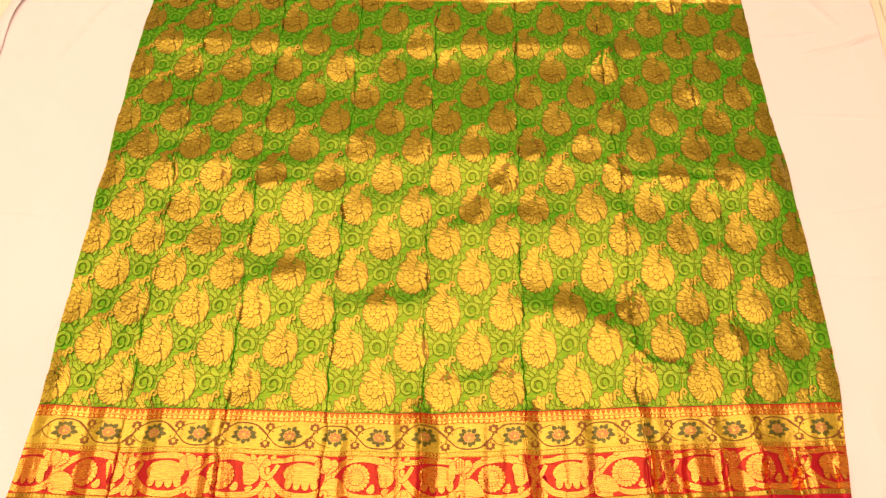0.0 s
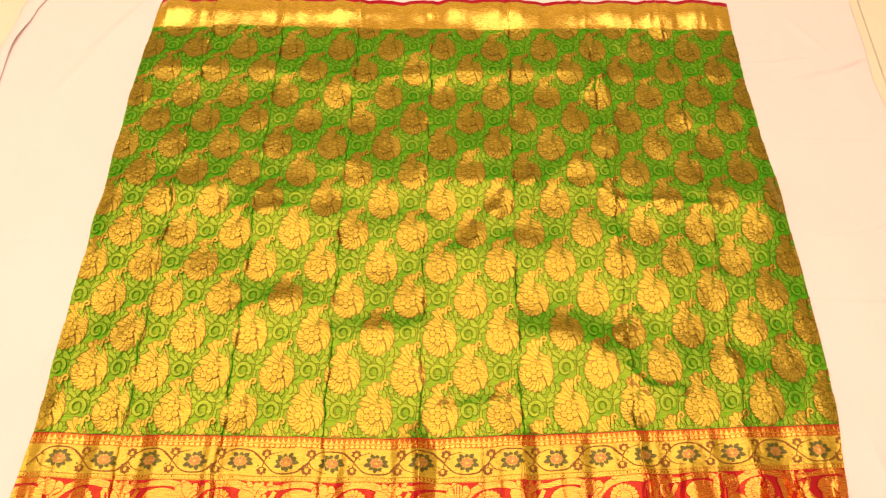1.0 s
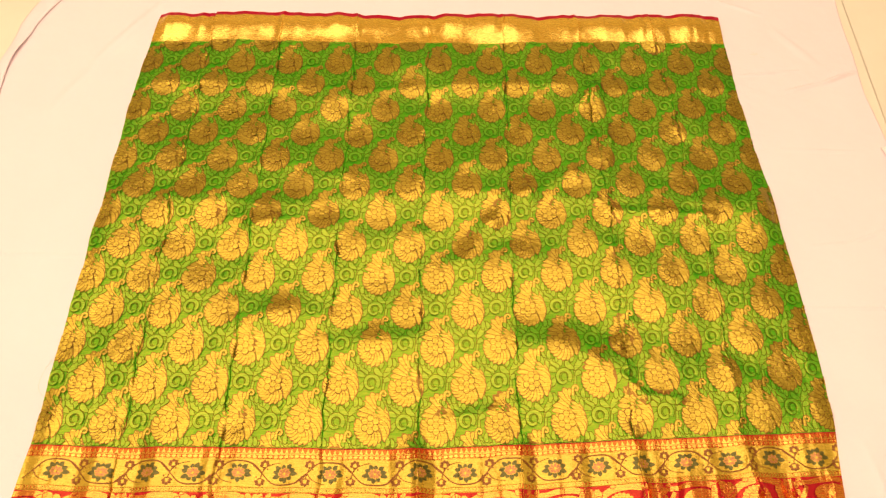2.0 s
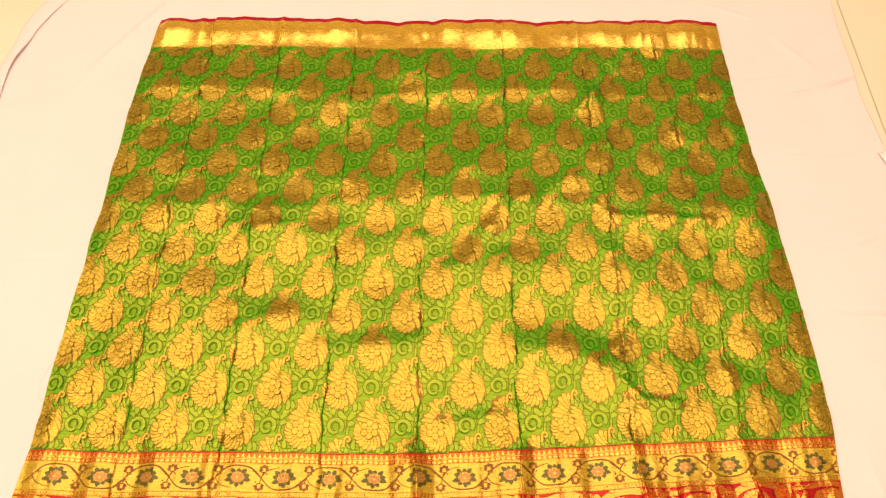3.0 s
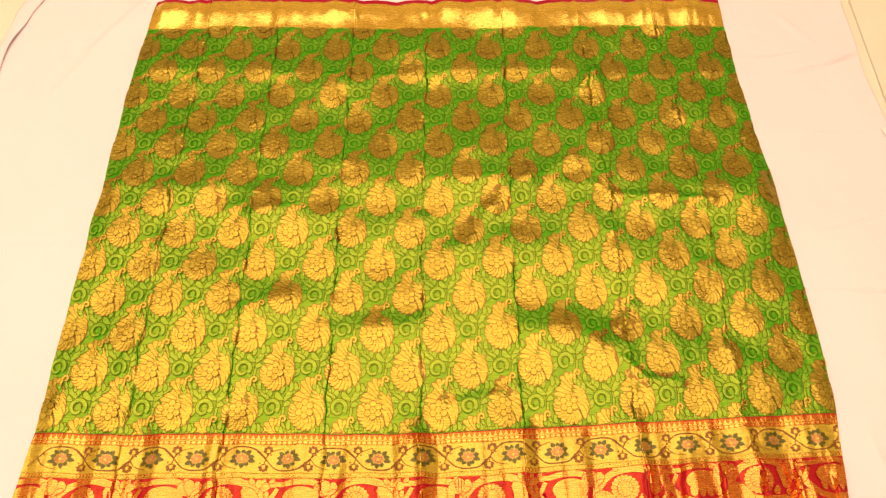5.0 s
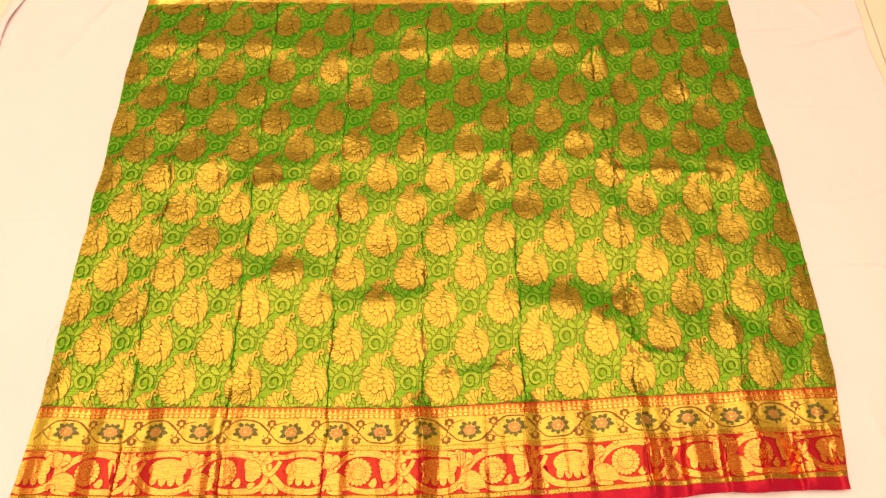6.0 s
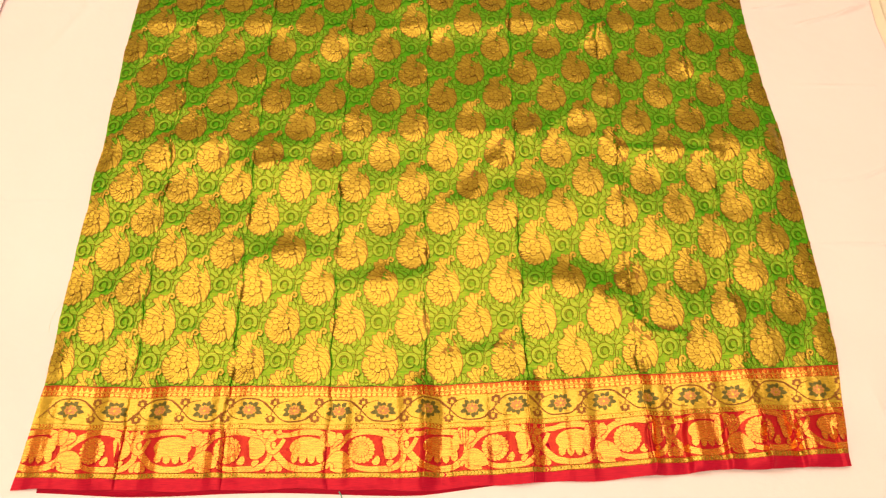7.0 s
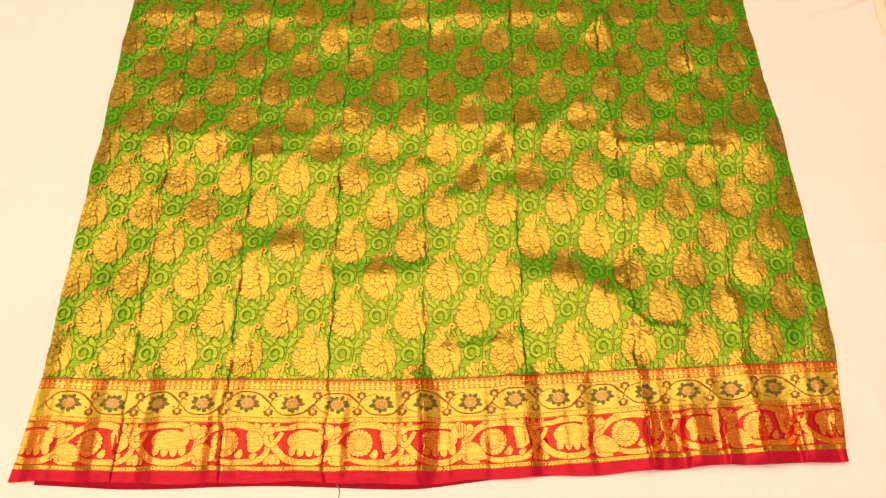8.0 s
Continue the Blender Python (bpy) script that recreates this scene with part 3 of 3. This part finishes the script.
FLOWER_X = [-0.637 + 0.0731 * k for k in range(18)]
for k, x in enumerate(FLOWER_X):
    c = np.array([x, 0.2625])
    w = Weave(0.2406, 0.2844)
    turn = rand.uniform(-0.15, 0.15)
    for i in range(10):
        a = turn + i * math.pi / 5 + 0.3 + rand.uniform(-0.10, 0.10)
        r0, r1 = 0.0080, (0.0225 if i % 2 else 0.0195) - 0.003 * abs(math.sin(a))
        q = np.array([1.0, 0.84])
        w.shape(leaf(c + q * r0 * np.array([math.cos(a), math.sin(a)]), c + q * r1 * np.array([math.cos(a + 0.10), math.sin(a + 0.10)]), 0.0074, 0.05, 6, 0, 0.4, True), 0, 0.0006, 0.00015)
    for i in range(8):
        a = turn + i * 2 * math.pi / 8
        w.shape(leaf(c + np.array([0, -0.003]), c + np.array([0.0105 * math.cos(a), 0.0002 + 0.0080 * math.sin(a)]), 0.0052, 0.05, 5, 0.0007), 2, 0.0007 + 0.00006 * i, 0.0)
        w.shape(leaf(c + np.array([0, -0.003]), c + np.array([0.0105 * math.cos(a), 0.0002 + 0.0080 * math.sin(a)]), 0.0052, 0.05, 5, 0), 1, 0.00073 + 0.00006 * i, 0.0002)
    w.shape(disc(c + np.array([0, -0.001]), 0.0022, 0.0022, 6), 2, 0.0014, 0.0003)
    w.join()
    w.build("woven_flower", [leaf_green, petal_pink, gold_pale])

def oval_line(cx, cv, rx, ry, a0, a1, n):
    a = np.linspace(a0, a1, n)
    return np.stack([cx + rx * np.cos(a), cv + ry * np.sin(a)], -1)


for k, x in enumerate(FLOWER_X):
    stems = Weave(0.2406, 0.2844)
    s = 1 if k % 2 == 0 else -1
    line = spine([(x - 0.052, 0.2625 - s * 0.013), (x - 0.037, 0.2625), (x - 0.020, 0.2625 + s * 0.0155), (x, 0.2625 + s * 0.0185), (x + 0.020, 0.2625 + s * 0.0150), (x + 0.037, 0.2625)], 22)
    stems.band(line, np.linspace(0.0014, 0.0026, 22), 0, 0.0006, 0.0002)
    hook = spine([(x - 0.037, 0.2625), (x - 0.029, 0.2625 - s * 0.010), (x - 0.018, 0.2625 - s * 0.0145), (x - 0.008, 0.2625 - s * 0.0165)], 10)
    stems.band(hook, np.linspace(0.0016, 0.0007, 10), 0, 0.0006, 0.0002)
    for side in (1, -1):
        b = np.array([x + 0.037 + side * 0.003, 0.2625 + side * 0.0135])
        for a in np.linspace(-0.2, math.pi + 0.2, 5):      # an open bud of five small petals
            e = np.array([math.cos(a), side * 0.85 * math.sin(a)])
            stems.shape(leaf(b + 0.0024 * e, b + 0.0088 * e, 0.0052, 0.12, 5, 0, 0.45, True), 0, 0.0006, 0.0001)
        stems.band(oval_line(b[0], b[1] - side * 0.002, 0.0046, 0.0030, math.pi * (1 if side > 0 else 0), math.pi * (2 if side > 0 else 1), 8), np.full(8, 0.0016), 0, 0.0006, 0.0001)
        stems.band(np.array([b - (0, side * 0.004), (x + 0.037, 0.2625)]), [0.0012, 0.0012], 0, 0.0006, 0.0002)
        stems.shape(disc((x + 0.028 * side, 0.2625 - side * 0.006), 0.0014, 0.0014, 6), 0, 0.0006, 0.0002)
    stems.join()
    stems.build("flower_stem", [stem_brown], "thin brown woven stem with buds")


MED_V, MED = 0.1975, 0.1073


def at(x0, u, t):
    """Border drawing units (tenths of a millimetre) round a medallion's middle."""
    return np.array([x0 + u * 1e-4, MED_V + t * 1e-4])


def leafed(w, x0, p0, p1, width, bend, up, foot=0.5, pointed=False):
    width = width * 1.18
    a, b = at(x0, *p0), at(x0, *p1)
    w.shape(leaf(a, b, width * 1e-4, bend, 8, 0.0010, foot, pointed), 1, up, 0.0)
    w.shape(leaf(a, b, width * 1e-4, bend, 8, 0, foot, pointed), 0, up + 0.00005, 0.00012)


def corded(w, x0, points, w0, w1, n, up):
    m = spine([tuple(at(x0, *p)) for p in points], n)
    swell = 1 + 0.25 * np.sin(np.linspace(0, math.pi, n))
    w.band(m, np.linspace(w0, w1, n) * swell * 1e-4 + 0.0020, 1, up, 0.0)
    w.band(m, np.linspace(w0, w1, n) * swell * 1e-4, 0, up + 0.00008, 0.00012)


def rosette_cell(x0):
    """A round fan of petals with a plain drop beside it, the vine passing over, its leaves in the corners."""
    s = Weave(0.1640, 0.2312)
    corded(s, x0, [(-730, -140), (-600, 60), (-440, 220), (-200, 296), (60, 284), (300, 200), (500, 20), (640, -130), (780, -240), (960, -290)], 84, 96, 46, 0.0006)
    corded(s, x0, [(440, 70), (452, -110), (320, -250), (60, -292), (-220, -280), (-420, -200)], 80, 66, 26, 0.0007)
    leafed(s, x0, (-800, -170), (-320, -255), 250, 0.14, 0.0010, 0.5, True)
    corded(s, x0, [(-780, -270), (-740, -215), (-680, -230), (-690, -280), (-600, -318)], 52, 34, 12, 0.0011)
    leafed(s, x0, (-640, -260), (-440, -325), 90, -0.12, 0.0011)
    for k, (tip, wd, bd) in enumerate([((-860, 260), 130, 0.10), ((-560, 290), 140, -0.12), ((-720, 318), 150, 0.0)]):
        leafed(s, x0, (-705, 70), tip, wd, bd, 0.0012 + 0.0001 * k)
    leafed(s, x0, (-690, 30), (-540, 170), 56, 0.10, 0.0015)
    for k, (foot, tip, wd) in enumerate([((240, 250), (290, 322), 100), ((330, 210), (430, 300), 120), ((420, 150), (540, 250), 120), ((-330, 282), (-330, 335), 90)]):
        leafed(s, x0, foot, tip, wd, 0.05, 0.0009 + 0.00008 * k, 0.4)
    for k, (tip, wd) in enumerate([((420, -318), 90), ((660, -316), 90), ((545, -325), 110)]):
        leafed(s, x0, (545, -150), tip, wd, 0.0, 0.0009 + 0.00008 * k)
    s.join()
    s.build("border_scroll", [gold_plain, border_red])
    w = Weave(0.1640, 0.2312)
    rc = at(x0, -215, 5)
    for ring, (n, r0, r1, wd) in enumerate(((19, 0.0105, 0.0222, 0.0074), (14, 0.0050, 0.0125, 0.0060))):
        for i in range(n):
            a = i * 2 * math.pi / n + 0.1 * ring
            e = np.array([math.cos(a), math.sin(a) * 0.98])
            up = 0.0007 + 0.0006 * ring + 0.00003 * i
            w.shape(leaf(rc + r0 * e, rc + r1 * e, wd, 0.05, 6, 0.0007, 0.45), 1, up, 0.0)
            w.shape(leaf(rc + r0 * e, rc + r1 * e, wd, 0.05, 6, 0, 0.45), 0, up + 0.00002, 0.0002)
    w.shape(disc(rc, 0.0062, 0.0070, 12), 0, 0.0022, 0.0002)
    leafed(w, x0, (140, 215), (250, -140), 235, 0.16, 0.0011, 0.35)
    leafed(w, x0, (60, -90), (-20, -225), 105, 0.10, 0.0012, 0.4)
    leafed(w, x0, (300, -150), (200, -240), 80, -0.10, 0.0012, 0.4)
    w.join()
    w.build("rosette_medallion", [gold_plain, border_red])


def shell_cell(x0):
    """A plain dome with a scalloped lower edge in a ring of vine that ends in a loop."""
    s = Weave(0.1640, 0.2312)
    corded(s, x0, [(-120, -292), (150, -280), (340, -160), (405, 20), (340, 190), (140, 285), (-140, 282), (-330, 250), (-470, 262)], 94, 66, 40, 0.0008)
    corded(s, x0, [(-420, 240), (-600, 220), (-660, 80), (-570, -20), (-470, 70), (-400, 190)], 70, 60, 22, 0.0009)
    leafed(s, x0, (-560, 30), (-560, 150), 66, 0.0, 0.0010, 0.4)
    for k, (foot, tip, wd) in enumerate([((300, 245), (330, 330), 100), ((-600, 240), (-650, 322), 110), ((-470, 270), (-500, 330), 90)]):
        leafed(s, x0, foot, tip, wd, 0.05, 0.0009 + 0.00008 * k, 0.4)
    corded(s, x0, [(400, -60), (440, -200), (420, -300)], 50, 40, 8, 0.0007)
    s.join()
    s.build("border_scroll", [gold_plain, border_red])
    w = Weave(0.1640, 0.2312)
    for grow, slot, up in ((0.0011, 1, 0.0008), (0.0, 0, 0.0014)):
        for k, u in enumerate((-205, -72, 60, 190)):
            w.shape(leaf(at(x0, u * 0.9, 60), at(x0, u * 1.08, -215 + 14 * abs(k - 1.5)), 0.0118, 0.0, 8, grow, 0.2), slot, up + 0.00008 * k, 0.0)
        w.shape(oval_line(x0 - 0.001, MED_V + 0.0050, 0.0290 + grow, 0.0165 + grow, 0, 2 * math.pi, 30)[:-1], slot, up + 0.0004, 0.0)
    w.join()
    w.build("shell_medallion", [gold_plain, border_red])


for k in range(-1, 14):
    (shell_cell if k % 2 == 0 else rosette_cell)(-0.674 + MED * k)


# ---- white sheet under the saree ----
def sheet_left(y):
    return np.interp(y, [-1.0, 0.6, 1.0, 1.15, 1.30, 1.40, 1.60, 1.9], [-1.10, -1.06, -1.02, -1.006, -1.000, -0.968, -0.90, -0.85]) + 0.004 * np.sin(y * 31)


def sheet_right(y):
    return np.interp(y, [-1.0, 0.6, 0.98, 1.10, 1.27, 1.43, 1.9], [0.99, 0.957, 0.957, 0.958, 0.972, 0.988, 1.03]) + 0.0015 * np.sin(y * 27)


SHEET_LINES = [((0.667, 0.551), (1.20, 0.548), 0.0030, 0.0046), ((-1.2, 0.672), (-0.69, 0.666), 0.0030, 0.0029), ((0.690, 1.150), (0.819, 1.166), 0.0031, 0.0063),
               ((0.775, 1.100), (0.870, 1.128), 0.0046, 0.0058), ((0.870, 1.128), (0.952, 1.163), 0.0046, 0.0099), ((0.720, 0.688), (0.800, 0.696), 0.0031, 0.0029),
               ((0.800, 0.696), (0.870, 0.724), 0.0031, 0.0037), ((0.800, 1.300), (0.870, 1.190), 0.0120, 0.0030), ((0.560, 1.425), (0.640, 1.420), 0.0031, 0.0046),
               ((0.65, 1.42), (0.78, 1.36), 0.0054, 0.0041), ((-0.80, 1.18), (-0.66, 1.42), 0.0122, 0.0075), ((-0.86, 1.02), (-0.78, 1.20), 0.0153, 0.0046),
               ((-0.10, 0.105), (-0.08, -0.05), 0.0076, 0.0044), ((0.20, 0.115), (0.22, -0.05), 0.0076, 0.0053), ((0.72, 0.93), (0.90, 0.925), 0.0038, 0.0024)]
# softer waves where the sheet lies loose
SHEET_WAVES = [((0.690, 0.300), (0.720, 0.060), 0.0090, 0.0040), ((0.760, 0.420), (0.800, 0.180), 0.0110, 0.0040), ((0.300, 0.120), (0.420, 0.060), 0.0090, 0.0036), ((-0.42, 0.110), (-0.40, 0.000), 0.0080, 0.0040)]


def sheet_height(x, y):
    z = 0.0030 + 0.0004 * np.sin(x * 7 + y * 3) + 0.0003 * np.sin(y * 11 - x * 5)
    for (ax, ay), (bx, by), w, h in SHEET_LINES + SHEET_WAVES:
        t = ((x - ax) * (bx - ax) + (y - ay) * (by - ay)) / ((bx - ax) ** 2 + (by - ay) ** 2)
        tc = np.clip(t, 0, 1)
        d2 = (x - ax - tc * (bx - ax)) ** 2 + (y - ay - tc * (by - ay)) ** 2
        z = z + h * np.exp(-d2 / (w * w)) * (0.25 + 0.75 * np.sin(math.pi * np.clip(t, 0.02, 0.98)))
    under = ramped(-0.70, -0.66, x) * ramped(0.65, 0.61, x) * ramped(0.13, 0.17, y) * ramped(1.35, 1.31, y)
    return z * (1 - under) + 0.0026 * under


sheet = tagged(new("cotton_sheet"), "white cotton sheet with faint creases spread on the tile floor", "sheet")


def sheet_cloth():
    v = np.concatenate([np.linspace(-0.75, -0.02, 30), np.linspace(0.0, 1.46, 560), np.linspace(1.48, 1.85, 24)])
    s = np.concatenate([np.linspace(0, 0.195, 125), np.linspace(0.205, 0.805, 90), np.linspace(0.812, 1, 125)])
    nx, ny = len(s), len(v)
    X = sheet_left(v)[:, None] * (1 - s) + sheet_right(v)[:, None] * s
    Y = np.repeat(v[:, None], nx, 1)
    Z = sheet_height(X, Y)
    pts = np.stack([X, Y, Z], -1).reshape(-1, 3)
    faces = [(j * nx + i, j * nx + i + 1, (j + 1) * nx + i + 1, (j + 1) * nx + i) for j in range(ny - 1) for i in range(nx - 1)]
    ob = mesh_part("sheet_cloth", pts, faces, [cotton], sheet)
    mod = ob.modifiers.new("thickness", "SOLIDIFY")
    mod.thickness, mod.offset = 0.0012, -1


sheet_cloth()


def hem_fold():
    """The sheet's edge turned over on itself, puckered along its length."""
    ny, nx = 160, 12
    v = np.linspace(0.70, 1.85, ny)
    s = np.linspace(0, 1, nx)
    inner = sheet_left(v) + 0.030 + 0.006 * np.sin(v * 13 + 2) + 0.010 * ramped(1.2, 1.4, v)
    X = (sheet_left(v) - 0.004)[:, None] * (1 - s) + inner[:, None] * s
    Y = np.repeat(v[:, None], nx, 1)
    puff = (0.0035 + 0.0025 * np.sin(v * 17) + 0.0015 * np.sin(v * 43))[:, None]
    Z = 0.0036 + 0.004 * np.sin(math.pi * s)[None] ** 0.7 + puff * (s ** 2)[None]
    pts = np.stack([X, Y, Z], -1).reshape(-1, 3)
    faces = [(j * nx + i, j * nx + i + 1, (j + 1) * nx + i + 1, (j + 1) * nx + i) for j in range(ny - 1) for i in range(nx - 1)]
    ob = mesh_part("hem", pts, faces, [cotton], sheet, label="turned-over puckered hem")
    ob.modifiers.new("thickness", "SOLIDIFY").thickness = 0.001


hem_fold()


# ---- small things ----
def thread_curve(name, points, radius, mat, label):
    line = spine(points, 22)
    verts, faces = [], []
    for k, p in enumerate(line):
        d = line[min(k + 1, 21)] - line[max(k - 1, 0)]
        d = d / (np.linalg.norm(d) + 1e-9)
        side = np.array([-d[1], d[0], 0])
        for a in range(5):
            t = a * 2 * math.pi / 5
            verts.append(p + side * radius * math.cos(t) + np.array([0, 0, radius * math.sin(t)]))
    for k in range(21):
        for a in range(5):
            faces.append((k * 5 + a, k * 5 + (a + 1) % 5, k * 5 + 5 + (a + 1) % 5, k * 5 + 5 + a))
    ob = mesh_part(name, verts, faces, [mat])
    return tagged(ob, label, "thread")


thread_curve("loose_thread", [(-0.192, 0.130, 0.0042), (-0.187, 0.121, 0.0042), (-0.188, 0.108, 0.0042), (-0.183, 0.098, 0.0042)], 0.0009, teal, "short teal thread end lying on the white sheet")
thread_curve("loose_thread", [(-0.688, 0.462, 0.0058), (-0.701, 0.436, 0.0045), (-0.703, 0.405, 0.0045), (-0.690, 0.388, 0.0058)], 0.00025, pale_thread, "fine pale thread loop at the saree's edge")

def stain(x, y, length, width, turn):
    t = np.linspace(0, 1, 12)
    w = width * np.sin(math.pi * t) * (1 + 0.5 * np.sin(t * 19))
    px, d = x + length * (t - 0.5) * math.cos(turn), w / 2
    py = y + length * (t - 0.5) * math.sin(turn)
    a = np.stack([px, py + d, sheet_height(px, py + d) + 0.0003], -1)
    b = np.stack([px, py - d, sheet_height(px, py - d) + 0.0003], -1)
    mesh_part("stain", np.concatenate([a, b]), [(k, k + 12, k + 13, k + 1) for k in range(11)], [ink], sheet, label="faint blue-grey smudge")


stain(0.733, 1.221, 0.022, 0.008, 0.1)
stain(0.748, 1.211, 0.016, 0.003, -0.5)

slip = tagged(new("paper_slip"), "small white paper slip on the edge of the sheet", "paper")
slip.location = (0.974, 0.922, 0.0052)
slip.rotation_euler = (0, 0, radians(12))
xs, ys = np.meshgrid(np.linspace(-0.034, 0.034, 9), np.linspace(-0.022, 0.022, 5))
mesh_part("leaf_of_paper", np.stack([xs, ys, 0.002 * (xs / 0.034) ** 2], -1).reshape(-1, 3),
          [(j * 9 + i, j * 9 + i + 1, j * 9 + i + 10, j * 9 + i + 9) for j in range(4) for i in range(8)], [paper], slip).modifiers.new("thickness", "SOLIDIFY").thickness = 0.0006

# ---- floor tiles, each laid on the grout ----
half = TILE / 2 - JOINT / 2
tile_mesh = None
for i in range(-6, 3):
    for j in range(-6, 4):
        if tile_mesh is None:
            tile = box_part("floor_tile", (-half, -half, -0.012), (half, half, 0.0), tile_mat, floor, 0.0012)
            tile_mesh = tile.data
        else:
            tile = new("floor_tile", tile_mesh)
            tile.parent = floor
        tile.location = ((i + 0.5) * TILE, j * TILE + 0.02, 0)
